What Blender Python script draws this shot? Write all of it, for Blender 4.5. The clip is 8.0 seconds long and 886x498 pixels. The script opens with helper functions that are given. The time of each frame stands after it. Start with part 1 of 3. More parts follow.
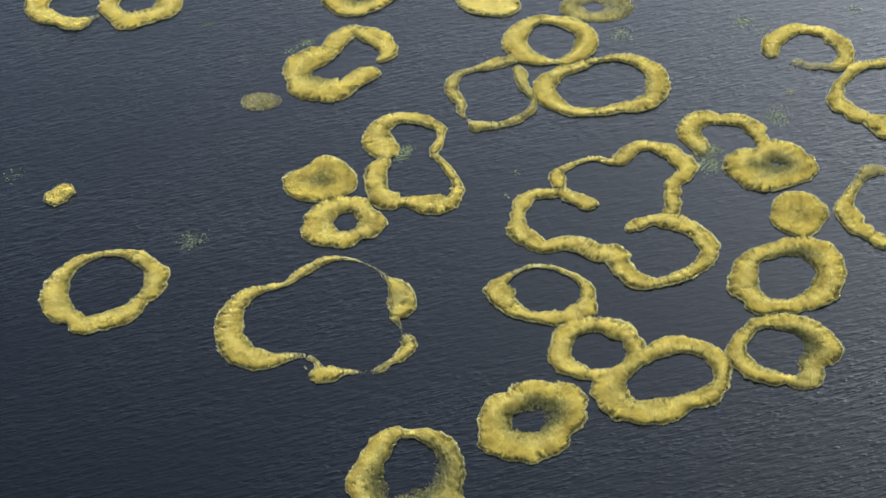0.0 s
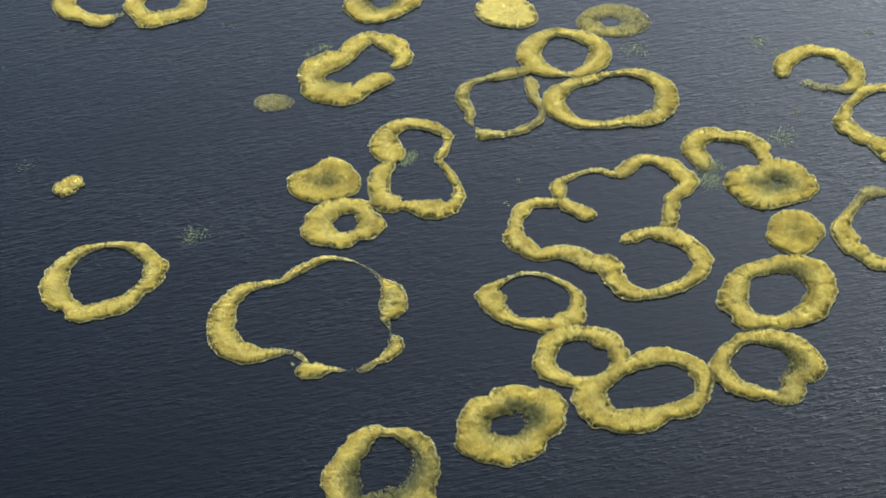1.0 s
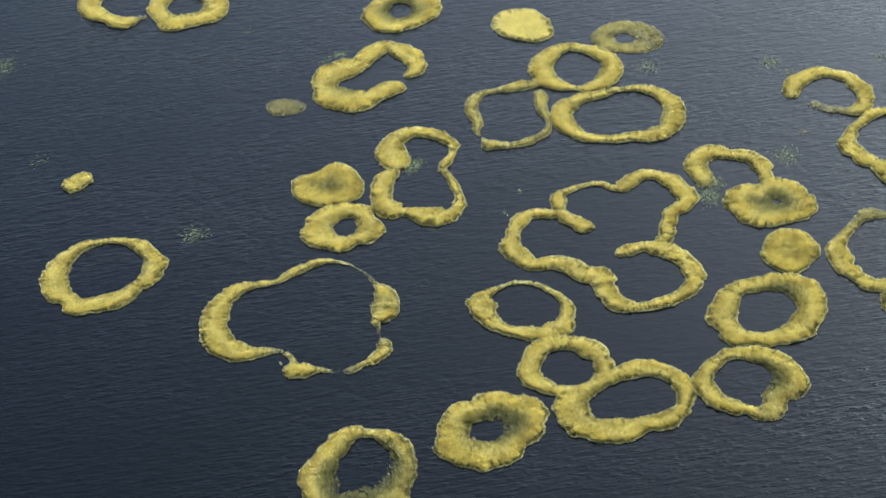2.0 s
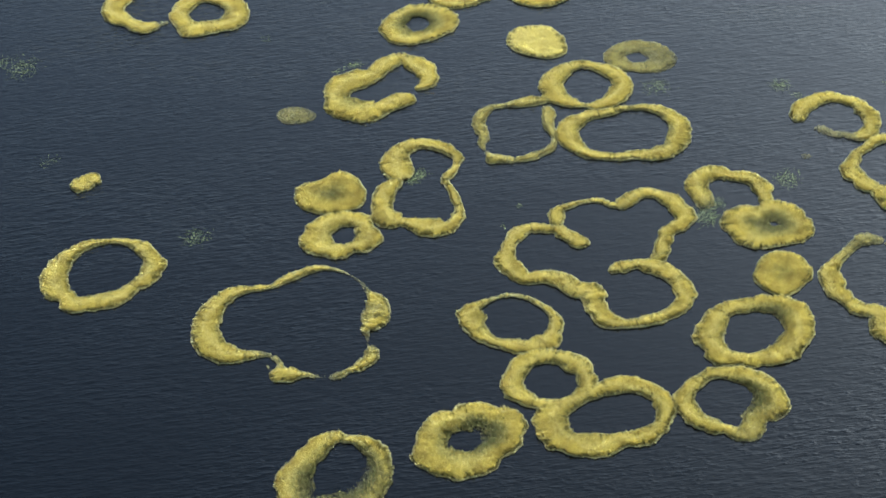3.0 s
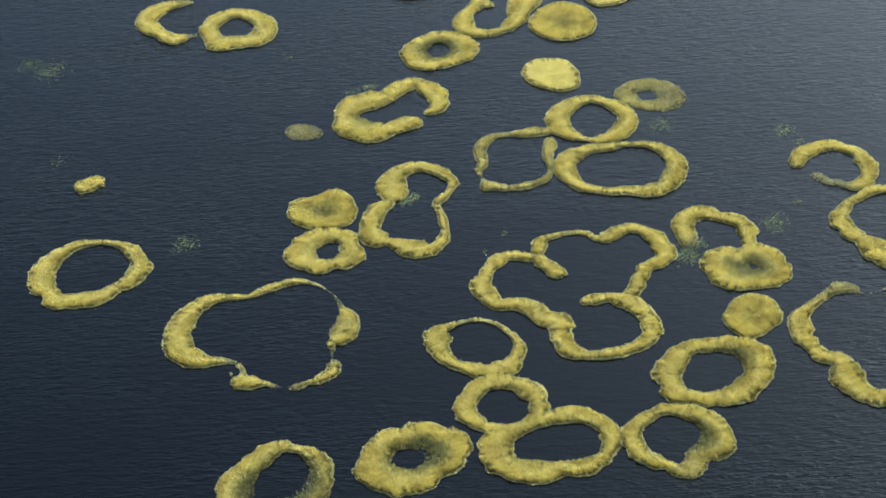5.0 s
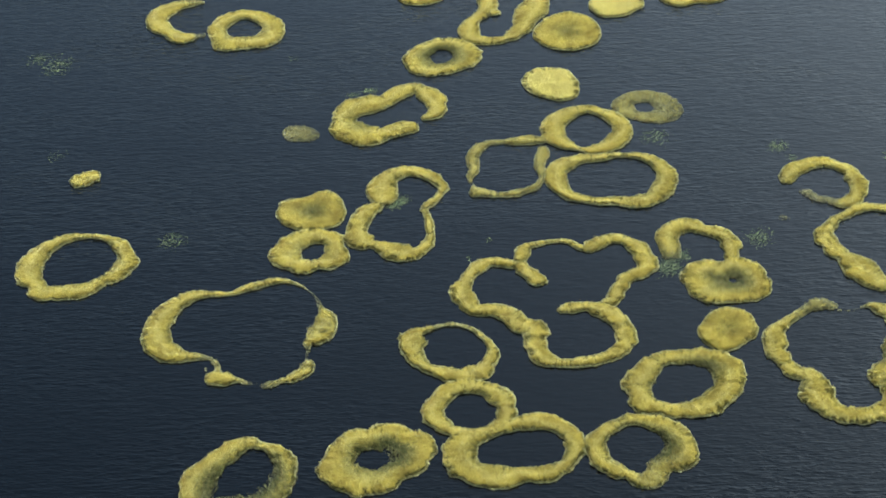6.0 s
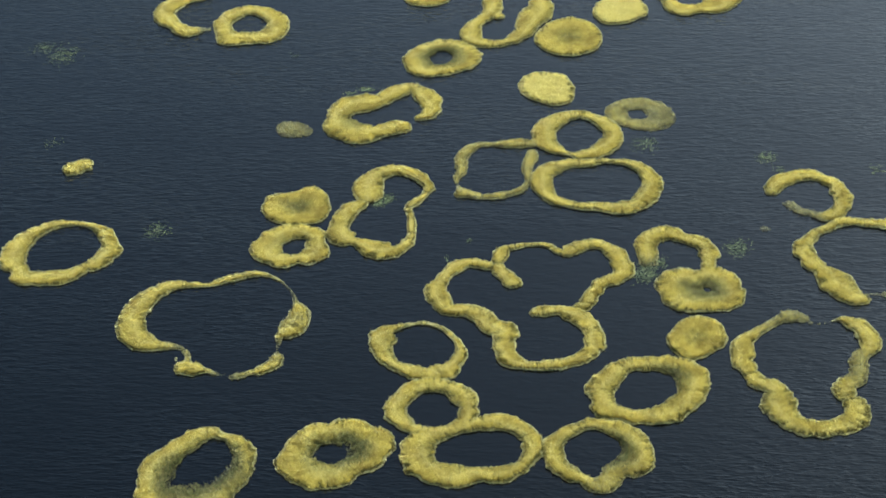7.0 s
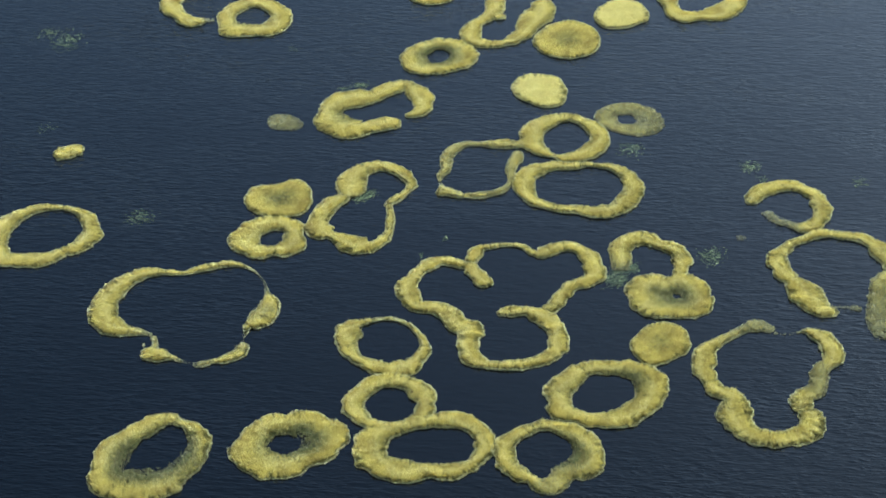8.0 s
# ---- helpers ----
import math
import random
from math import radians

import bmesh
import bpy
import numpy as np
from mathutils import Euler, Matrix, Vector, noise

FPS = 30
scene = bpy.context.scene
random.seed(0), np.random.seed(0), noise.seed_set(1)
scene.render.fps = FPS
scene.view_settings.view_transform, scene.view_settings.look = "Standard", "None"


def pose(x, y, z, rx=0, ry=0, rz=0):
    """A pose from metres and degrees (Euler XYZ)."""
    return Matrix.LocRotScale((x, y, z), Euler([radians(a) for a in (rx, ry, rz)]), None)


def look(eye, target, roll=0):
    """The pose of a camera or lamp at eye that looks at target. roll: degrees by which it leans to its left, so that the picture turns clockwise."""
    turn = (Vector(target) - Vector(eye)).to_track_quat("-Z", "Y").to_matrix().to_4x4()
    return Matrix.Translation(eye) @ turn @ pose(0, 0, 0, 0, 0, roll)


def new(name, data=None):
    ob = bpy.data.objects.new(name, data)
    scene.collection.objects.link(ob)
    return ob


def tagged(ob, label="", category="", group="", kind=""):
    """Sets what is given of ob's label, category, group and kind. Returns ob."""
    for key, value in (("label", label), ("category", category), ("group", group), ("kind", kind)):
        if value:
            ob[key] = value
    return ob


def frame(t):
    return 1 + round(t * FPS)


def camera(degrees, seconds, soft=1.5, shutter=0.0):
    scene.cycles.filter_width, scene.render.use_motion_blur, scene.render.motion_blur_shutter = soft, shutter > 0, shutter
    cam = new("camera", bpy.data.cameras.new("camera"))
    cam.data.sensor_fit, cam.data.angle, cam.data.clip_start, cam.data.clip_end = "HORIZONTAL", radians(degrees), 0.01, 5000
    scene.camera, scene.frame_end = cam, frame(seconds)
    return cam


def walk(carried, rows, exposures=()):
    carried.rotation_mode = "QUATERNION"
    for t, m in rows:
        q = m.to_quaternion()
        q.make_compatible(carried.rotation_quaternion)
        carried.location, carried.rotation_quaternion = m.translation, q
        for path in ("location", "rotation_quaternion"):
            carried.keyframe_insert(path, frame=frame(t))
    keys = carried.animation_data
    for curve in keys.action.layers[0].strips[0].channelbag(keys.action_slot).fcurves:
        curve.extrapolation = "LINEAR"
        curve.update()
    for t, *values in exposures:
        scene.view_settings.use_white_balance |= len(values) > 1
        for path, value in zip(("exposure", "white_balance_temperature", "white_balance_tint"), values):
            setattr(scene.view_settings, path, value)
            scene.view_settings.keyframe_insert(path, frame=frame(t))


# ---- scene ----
cam = camera(24.48, 8.0, soft=1.75)
PATH = [
    (0, look((-58.57, -367.60, 264.13), (-46.89, -288.09, 204.62), -9.01)),
    (0.5, look((-50.90, -371.85, 261.35), (-40.84, -291.52, 202.64), -8.50)),
    (1, look((-42.88, -375.94, 258.81), (-34.53, -294.84, 200.90), -8.12)),
    (2.5, look((-18.77, -385.53, 252.42), (-15.45, -302.53, 196.73), -7.15)),
    (3, look((-10.08, -387.75, 251.11), (-8.52, -304.29, 196.06), -6.84)),
    (3.5, look((-1.68, -389.89, 249.58), (-1.74, -305.97, 195.21), -6.42)),
    (4, look((6.87, -391.52, 248.35), (5.16, -307.23, 194.56), -6.08)),
    (4.5, look((15.79, -392.87, 246.79), (12.43, -308.25, 193.61), -5.78)),
    (6, look((43.96, -395.50, 243.13), (35.71, -310.41, 191.24), -4.81)),
    (6.5, look((53.71, -396.16, 242.28), (43.87, -311.09, 190.66), -4.34)),
    (7, look((64.21, -396.09, 241.43), (52.68, -311.10, 190.00), -3.92)),
    (7.5, look((74.62, -395.99, 240.63), (61.46, -311.14, 189.39), -3.41)),
    (8, look((85.84, -395.43, 240.80), (70.96, -310.86, 189.56), -2.94)),
]
walk(cam, PATH, exposures=[(0.0, 2.00, 5110, 5), (1.0, 1.98, 5060, 4), (2.5, 1.89, 4960, 1), (4.5, 1.75, 4950, -2.5), (6.0, 1.73, 4970, -4), (7.0, 1.73, 4990, -4), (8.0, 1.76, 4560, -1)])

# ---- light: low hazy sun to one side, pale sky ----
SUN_AZ, SUN_EL = 44.0, 26.0          # degrees, clockwise from +y; height
world = bpy.data.worlds.new("sky")
scene.world = world
world.use_nodes = True
wn, wl = world.node_tree.nodes, world.node_tree.links
sky = wn.new("ShaderNodeTexSky")
sky.sky_type, sky.sun_disc = "NISHITA", False
sky.sun_elevation, sky.sun_rotation = radians(SUN_EL), radians(SUN_AZ)
sky.air_density, sky.dust_density, sky.ozone_density, sky.altitude = 0.9, 8.5, 0.6, 300
# haze takes the colour out of the sky
grey, haze = wn.new("ShaderNodeRGBToBW"), wn.new("ShaderNodeMix")
haze.data_type, haze.inputs["Factor"].default_value = "RGBA", 0.30
wl.new(sky.outputs[0], grey.inputs[0])
wl.new(sky.outputs[0], haze.inputs["A"])
wl.new(grey.outputs[0], haze.inputs["B"])
wl.new(haze.outputs["Result"], wn["Background"].inputs[0])
wn["Background"].inputs[1].default_value = 0.053
sun = new("sun", bpy.data.lights.new("sun", "SUN"))
sun.data.energy, sun.data.angle, sun.data.color = 5.0, radians(3.0), (1.0, 0.82, 0.69)
sd = Vector((math.sin(radians(SUN_AZ)) * math.cos(radians(SUN_EL)), math.cos(radians(SUN_AZ)) * math.cos(radians(SUN_EL)), math.sin(radians(SUN_EL))))
sun.matrix_world = look(sd * 500, (0, 0, 0))


# ---- materials ----
def material(name):
    m = bpy.data.materials.new(name)
    m.use_nodes = True
    return m, m.node_tree.nodes, m.node_tree.links, m.node_tree.nodes["Principled BSDF"]


def ramp(nodes, stops):
    r = nodes.new("ShaderNodeValToRGB")
    el = r.color_ramp.elements
    while len(el) < len(stops):
        el.new(0.5)
    for e, (p, c) in zip(el, stops):
        e.position, e.color = p, (*c, 1)
    return r


def reed_material(name, stops, tint, rough=0.6):
    """Reed blades: colour differs from blade to blade and in drifts a few metres wide."""
    m, n, l, b = material(name)
    geo, co = n.new("ShaderNodeNewGeometry"), n.new("ShaderNodeTexCoord")
    one = ramp(n, stops)
    l.new(geo.outputs["Random Per Island"], one.inputs[0])
    drift = n.new("ShaderNodeTexNoise")
    drift.inputs["Scale"].default_value, drift.inputs["Detail"].default_value = 0.22, 4.0
    l.new(co.outputs["Object"], drift.inputs["Vector"])
    spread = n.new("ShaderNodeMapRange")
    spread.inputs["From Min"].default_value, spread.inputs["From Max"].default_value = 0.42, 0.66
    tuft = n.new("ShaderNodeTexNoise")
    tuft.inputs["Scale"].default_value, tuft.inputs["Detail"].default_value = 1.1, 3.0
    l.new(co.outputs["Object"], tuft.inputs["Vector"])
    both = n.new("ShaderNodeMix")
    both.inputs["Factor"].default_value = 0.35
    l.new(drift.outputs["Fac"], both.inputs["A"])
    l.new(tuft.outputs["Fac"], both.inputs["B"])
    l.new(both.outputs["Result"], spread.inputs["Value"])
    mix = n.new("ShaderNodeMix")
    mix.data_type, mix.blend_type = "RGBA", "MIX"
    l.new(spread.outputs[0], mix.inputs["Factor"])
    l.new(one.outputs[0], mix.inputs["A"])
    mul = n.new("ShaderNodeMix")
    mul.data_type, mul.blend_type = "RGBA", "MULTIPLY"
    mul.inputs["Factor"].default_value = 1.0
    l.new(one.outputs[0], mul.inputs["A"])
    mul.inputs["B"].default_value = (*tint, 1)
    l.new(mul.outputs["Result"], mix.inputs["B"])
    l.new(mix.outputs["Result"], b.inputs["Base Color"])
    b.inputs["Roughness"].default_value = rough
    b.inputs["Specular IOR Level"].default_value = 0.25
    thin, blend = n.new("ShaderNodeBsdfTranslucent"), n.new("ShaderNodeMixShader")
    l.new(mix.outputs["Result"], thin.inputs["Color"])
    blend.inputs[0].default_value = 0.28
    l.new(b.outputs[0], blend.inputs[1])
    l.new(thin.outputs[0], blend.inputs[2])
    l.new(blend.outputs[0], n["Material Output"].inputs["Surface"])
    return m


REED = reed_material("reed_yellow", [(0.0, (0.476, 0.409, 0.086)), (0.45, (0.609, 0.524, 0.121)), (0.8, (0.674, 0.593, 0.157)), (1.0, (0.741, 0.671, 0.243))], (0.58, 0.54, 0.50))
STRAW = reed_material("reed_straw", [(0.0, (0.50, 0.48, 0.23)), (0.6, (0.63, 0.61, 0.32)), (1.0, (0.72, 0.70, 0.42))], (0.9, 0.9, 0.86))
OLIVE = reed_material("reed_olive", [(0.0, (0.08, 0.08, 0.034)), (0.6, (0.20, 0.192, 0.075)), (1.0, (0.40, 0.375, 0.14))], (0.75, 0.82, 0.7))
FADED = reed_material("reed_faded", [(0.0, (0.179, 0.176, 0.092)), (0.6, (0.326, 0.312, 0.164)), (1.0, (0.483, 0.461, 0.249))], (0.75, 0.78, 0.72))
MURKY = reed_material("reed_murky", [(0.0, (0.11, 0.11, 0.05)), (0.6, (0.25, 0.24, 0.10)), (1.0, (0.46, 0.43, 0.17))], (0.7, 0.75, 0.7))
# darker olive: shade between edge tufts put into the colour, also random flecks
OLIVE_SHADE = reed_material("reed_olive_shade", [(0.0, (0.09, 0.085, 0.025)), (0.6, (0.19, 0.172, 0.05)), (1.0, (0.34, 0.305, 0.09))], (0.75, 0.76, 0.7))
# paler yellow: painted highlight on belt crests, own colour of two pale discs
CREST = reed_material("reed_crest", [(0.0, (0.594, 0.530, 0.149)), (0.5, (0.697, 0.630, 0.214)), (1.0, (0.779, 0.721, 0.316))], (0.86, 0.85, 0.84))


def leaf_material():
    m, n, l, b = material("floating_leaf")
    geo = n.new("ShaderNodeNewGeometry")
    r = ramp(n, [(0.0, (0.05, 0.065, 0.025)), (0.6, (0.13, 0.16, 0.065)), (1.0, (0.30, 0.34, 0.15))])
    l.new(geo.outputs["Random Per Island"], r.inputs[0])
    l.new(r.outputs[0], b.inputs["Base Color"])
    b.inputs["Roughness"].default_value = 0.8
    b.inputs["Specular IOR Level"].default_value = 0.04
    return m


LEAF = leaf_material()


def water_material():
    """Dark lake water: short wind ripples, crests lying across the view, and wide calmer lanes."""
    m, n, l, b = material("lake_water")
    co = n.new("ShaderNodeTexCoord")

    def layer(scale, angle, detail, distortion):
        mp = n.new("ShaderNodeMapping")
        mp.inputs["Scale"].default_value, mp.inputs["Rotation"].default_value = (*scale, 1.0), (0, 0, radians(angle))
        l.new(co.outputs["Object"], mp.inputs["Vector"])
        t = n.new("ShaderNodeTexNoise")
        t.inputs["Scale"].default_value, t.inputs["Detail"].default_value = 1.0, detail
        t.inputs["Distortion"].default_value = distortion
        l.new(mp.outputs[0], t.inputs["Vector"])
        return t.outputs["Fac"]

    def maths(op, a, c, v=None):
        k = n.new("ShaderNodeMath")
        k.operation = op
        l.new(a, k.inputs[0])
        if c is not None:
            l.new(c, k.inputs[1])
        else:
            k.inputs[1].default_value = v
        return k.outputs[0]

    long_waves = layer((0.20, 0.85), 4, 1.5, 0.5)
    ripples = layer((0.45, 1.9), -6, 1.0, 0.6)
    lanes = layer((0.012, 0.03), 12, 3.0, 0.6)
    cross = layer((0.17, 0.62), 14, 1.0, 0.5)
    long_waves = maths("ADD", long_waves, maths("MULTIPLY", cross, None, 0.55))
    h = maths("ADD", long_waves, maths("MULTIPLY", ripples, None, 0.5))
    # short steep crests in loose groups, flat water between them
    short = n.new("ShaderNodeMapRange")
    short.interpolation_type = "SMOOTHSTEP"
    short.inputs["From Min"].default_value, short.inputs["From Max"].default_value = 0.5, 0.8
    l.new(layer((0.36, 1.45), -3, 1.0, 0.8), short.inputs["Value"])
    h = maths("ADD", h, maths("MULTIPLY", short.outputs[0], None, 0.75))
    bump = n.new("ShaderNodeBump")
    bump.inputs["Distance"].default_value = 1.0
    s = n.new("ShaderNodeMapRange")
    s.inputs["From Min"].default_value, s.inputs["From Max"].default_value = 0.3, 0.7
    s.inputs["To Min"].default_value, s.inputs["To Max"].default_value = 0.08, 0.20
    l.new(lanes, s.inputs["Value"])
    # the wind is broken by the reeds: quieter water in and between the densest stands
    lee = n.new("ShaderNodeMapping")
    lee.vector_type = "TEXTURE"
    lee.inputs["Location"].default_value, lee.inputs["Scale"].default_value = (28, -38, 0), (62, 62, 62)
    l.new(co.outputs["Object"], lee.inputs["Vector"])
    ball = n.new("ShaderNodeTexGradient")
    ball.gradient_type = "SPHERICAL"
    l.new(lee.outputs[0], ball.inputs["Vector"])
    calm = n.new("ShaderNodeMapRange")
    calm.inputs["From Min"].default_value, calm.inputs["From Max"].default_value = 0.0, 0.55
    calm.inputs["To Min"].default_value, calm.inputs["To Max"].default_value = 1.0, 0.42
    l.new(ball.outputs["Fac"], calm.inputs["Value"])
    l.new(maths("MULTIPLY", s.outputs[0], calm.outputs[0]), bump.inputs["Strength"])
    l.new(h, bump.inputs["Height"])
    l.new(bump.outputs[0], b.inputs["Normal"])
    b.inputs["Base Color"].default_value = (0.0003, 0.0008, 0.0014, 1)
    b.inputs["Roughness"].default_value, b.inputs["IOR"].default_value = 0.1, 1.33
    return m


WATER = water_material()

# ---- the lake ----
bm = bmesh.new()
for x in range(-4, 4):
    for y in range(-4, 4):
        bm.faces.new([bm.verts.new((1000 * (x + i), 1000 * (y + j), 0)) for i, j in ((0, 0), (1, 0), (1, 1), (0, 1))])
bmesh.ops.remove_doubles(bm, verts=bm.verts, dist=0.01)
me = bpy.data.meshes.new("water")
bm.to_mesh(me)
bm.free()
me.materials.append(WATER)
tagged(new("water", me), "dark blue rippled lake water", "water", kind="structure")

# ---- reeds ----
rng = np.random.default_rng(7)
DENSITY = 270            # blades to the square metre
REED_H = 0.90            # metres above the water


def soft_noise(x, y, cell, seed):
    """Smooth value noise in -1..1."""
    x, y = x / cell, y / cell
    i, j = np.floor(x).astype(np.int64), np.floor(y).astype(np.int64)
    u, v = x - i, y - j
    u, v = u * u * (3 - 2 * u), v * v * (3 - 2 * v)

    def h(a, b):
        k = (a * 374761393 + b * 668265263 + seed * 974634777) & 0xFFFFFFFF
        k = ((k ^ (k >> 13)) * 1274126177) & 0xFFFFFFFF
        return ((k ^ (k >> 16)) & 0xFFFF) / 32767.5 - 1

    return (h(i, j) * (1 - u) + h(i + 1, j) * u) * (1 - v) + (h(i, j + 1) * (1 - u) + h(i + 1, j + 1) * u) * v


def belt_line(nodes, closed, hollow, step=0.35):
    """A smooth line through the nodes (x, y, half width, fullness, thinning towards the inside), resampled at even steps."""
    p = np.array([(*q, *(1.0, hollow)[len(q) - 3:])[:5] for q in nodes])
    k = len(p)
    out = []
    for i in range(k if closed else k - 1):
        a, b, c, d = (p[(i + o) % k] if closed else p[min(max(i + o, 0), k - 1)] for o in (-1, 0, 1, 2))
        t = np.linspace(0, 1, 24, endpoint=False)[:, None]
        out.append(0.5 * (2 * b + (c - a) * t + (2 * a - 5 * b + 4 * c - d) * t ** 2 + (3 * b - a - 3 * c + d) * t ** 3))
    out = np.concatenate(out + ([p[:1]] if closed else [p[-1:]]))
    s = np.r_[0, np.cumsum(np.hypot(*np.diff(out[:, :2], axis=0).T))]
    even = np.linspace(0, s[-1], max(int(s[-1] / step), 8))
    return even, np.stack([np.interp(even, s, out[:, c]) for c in range(5)], 1)


def scatter(nodes, shape, hollow, seed):
    """Where the reeds of one belt or disc stand: place, depth inside the edge, u (1 outer edge, -1 inner edge or middle), clump, fullness, way out."""
    s, q = belt_line(nodes, shape != "arc", hollow)
    if shape == "disc":
        mid = q[:, :2].mean(0)
        ray = q[:, :2] - mid
        reach = np.hypot(*ray.T)
        rim = q[:, :2] + ray / reach[:, None] * q[:, 2:3]
        far = np.hypot(*(rim - mid).T)
        s = np.r_[0, np.cumsum(np.hypot(*np.diff(rim, axis=0).T))]
        cut = np.r_[0, np.cumsum(np.abs(np.cross(rim[:-1] - mid, rim[1:] - mid)) / 2)]
        n = int(cut[-1] * DENSITY)
        at = np.interp(rng.uniform(0, cut[-1], n), cut, s)
        r = np.sqrt(rng.random(n))
        out = np.stack([np.interp(at, s, rim[:, 0] - mid[0]), np.interp(at, s, rim[:, 1] - mid[1])], 1)
        p = mid + out * r[:, None]
        span = np.interp(at, s, far)
        way = out / np.hypot(*out.T)[:, None]
        edge = 1 + (0.30 * soft_noise(p[:, 0], p[:, 1], 2.4, seed) + 0.14 * soft_noise(p[:, 0], p[:, 1], 0.9, seed + 1) - 0.1) / span
        depth, u, lat, gain, w = (edge - r) * span, 2 * r - 1, r * span, np.full(n, 1.6), span
        side = np.ones(n)
    else:
        tan = np.gradient(q[:, :2], s, axis=0)
        tan /= np.hypot(*tan.T)[:, None]
        if shape == "ring":
            tan[0] = tan[-1] = (tan[1] + tan[-2]) / np.hypot(*(tan[1] + tan[-2]))
        nor = np.stack([-tan[:, 1], tan[:, 0]], 1)
        hw = np.maximum(q[:, 2], 0.25)
        wide = hw.max() + 0.7
        n = int(s[-1] * 2 * wide * DENSITY)
        at, lat = rng.uniform(0, s[-1], n), rng.uniform(-wide, wide, n)

        def place(a):
            return np.stack([np.interp(a, s, q[:, 0]) + np.interp(a, s, nor[:, 0]) * lat, np.interp(a, s, q[:, 1]) + np.interp(a, s, nor[:, 1]) * lat], 1)

        w = np.interp(at, s, hw)
        p = place(at)
        side = np.sign(lat)
        edge = w + np.minimum(w, 1.6) * (0.25 * soft_noise(p[:, 0], p[:, 1], 2.2, seed) + 0.15 * soft_noise(p[:, 0], p[:, 1], 0.9, seed + 1)) - 0.12
        end = 1e9 if shape == "ring" else np.minimum(at, s[-1] - at) + 0.15 * w
        depth = edge - np.hypot(lat, np.maximum(edge - end, 0))
        along = np.stack([np.interp(at, s, tan[:, 0]), np.interp(at, s, tan[:, 1])], 1)
        gain = np.clip(np.abs(((place(at + 0.2) - place(at - 0.2)) / 0.4 * along).sum(1)) + 0.08, 0, 1.6)
        u = np.clip(lat / w, -1, 1)
        way = np.stack([-along[:, 1], along[:, 0]], 1) * side[:, None]
    full, hollow = np.interp(at, s, q[:, 3]), np.interp(at, s, q[:, 4])
    clump = 0.45 * soft_noise(p[:, 0], p[:, 1], 1.9, seed + 2) + 0.18 * soft_noise(at, lat * 0.22, 0.42, seed + 3) + 0.25 * soft_noise(p[:, 0], p[:, 1], 0.6, seed + 6)
    inner = np.clip((0.3 - u) / 1.1, 0, 1)
    chance = gain * np.clip(depth / 0.10, 0, 1) * np.clip(1 - hollow * inner, 0.05, 1) ** 1.3
    chance *= np.clip(0.9 + 0.5 * soft_noise(at, lat * 0.25, 0.35, seed + 4), 0.4, 1)
    chance *= np.clip(full * (1 + 0.35 * (1 - full) * clump), 0.02, 1) ** 2.6
    k = (depth > 0) & (rng.random(n) * (1.6 if shape == "disc" else 1.0) < chance)
    streak = 0.85 * soft_noise(at, lat * 0.10, 0.26, seed + 8) + 0.14 * soft_noise(at, lat * 0.15, 0.9, seed + 9)
    if shape == "disc":
        streak *= np.clip((r - 0.55) / 0.3, 0, 1)
    return p[k], depth[k], side[k], u[k], clump[k], full[k], way[k], streak[k], w[k], hollow[k]


def blade_mesh(name, p, way, height, width, lean, out, base):
    """Upright tapering blades, one for each place in p; out is the share of them that leans out over the water."""
    n = len(p)
    b = np.where(rng.random(n) < out, np.arctan2(way[:, 1], way[:, 0]) + rng.normal(0, 0.35, n), rng.uniform(0, 2 * np.pi, n))
    a = b + np.pi / 2 + rng.normal(0, 0.5, n)
    ax = np.stack([np.cos(a), np.sin(a)], 1) * (width / 2)[:, None]
    tip = p + np.stack([np.cos(b), np.sin(b)], 1) * (lean * height)[:, None] + np.array([-0.08, 0.02]) * height[:, None]
    co = np.zeros((n, 3, 3), np.float32)
    co[:, 0, :2], co[:, 1, :2], co[:, 2, :2] = p - ax, p + ax, tip
    co[:, :2, 2], co[:, 2, 2] = -0.02, height
    co -= np.array(base, np.float32)
    mesh = bpy.data.meshes.new(name)
    mesh.vertices.add(3 * n)
    mesh.vertices.foreach_set("co", co.ravel())
    mesh.loops.add(3 * n)
    mesh.loops.foreach_set("vertex_index", np.arange(3 * n, dtype=np.int32))
    mesh.polygons.add(n)
    mesh.polygons.foreach_set("loop_start", np.arange(0, 3 * n, 3, dtype=np.int32))
    mesh.update(calc_edges=True)
    return mesh


def part(name, mesh, mat, parent, label=""):
    mesh.materials.append(mat)
    ob = new(name, mesh)
    ob.parent = parent
    return tagged(ob, label, kind="stuff")


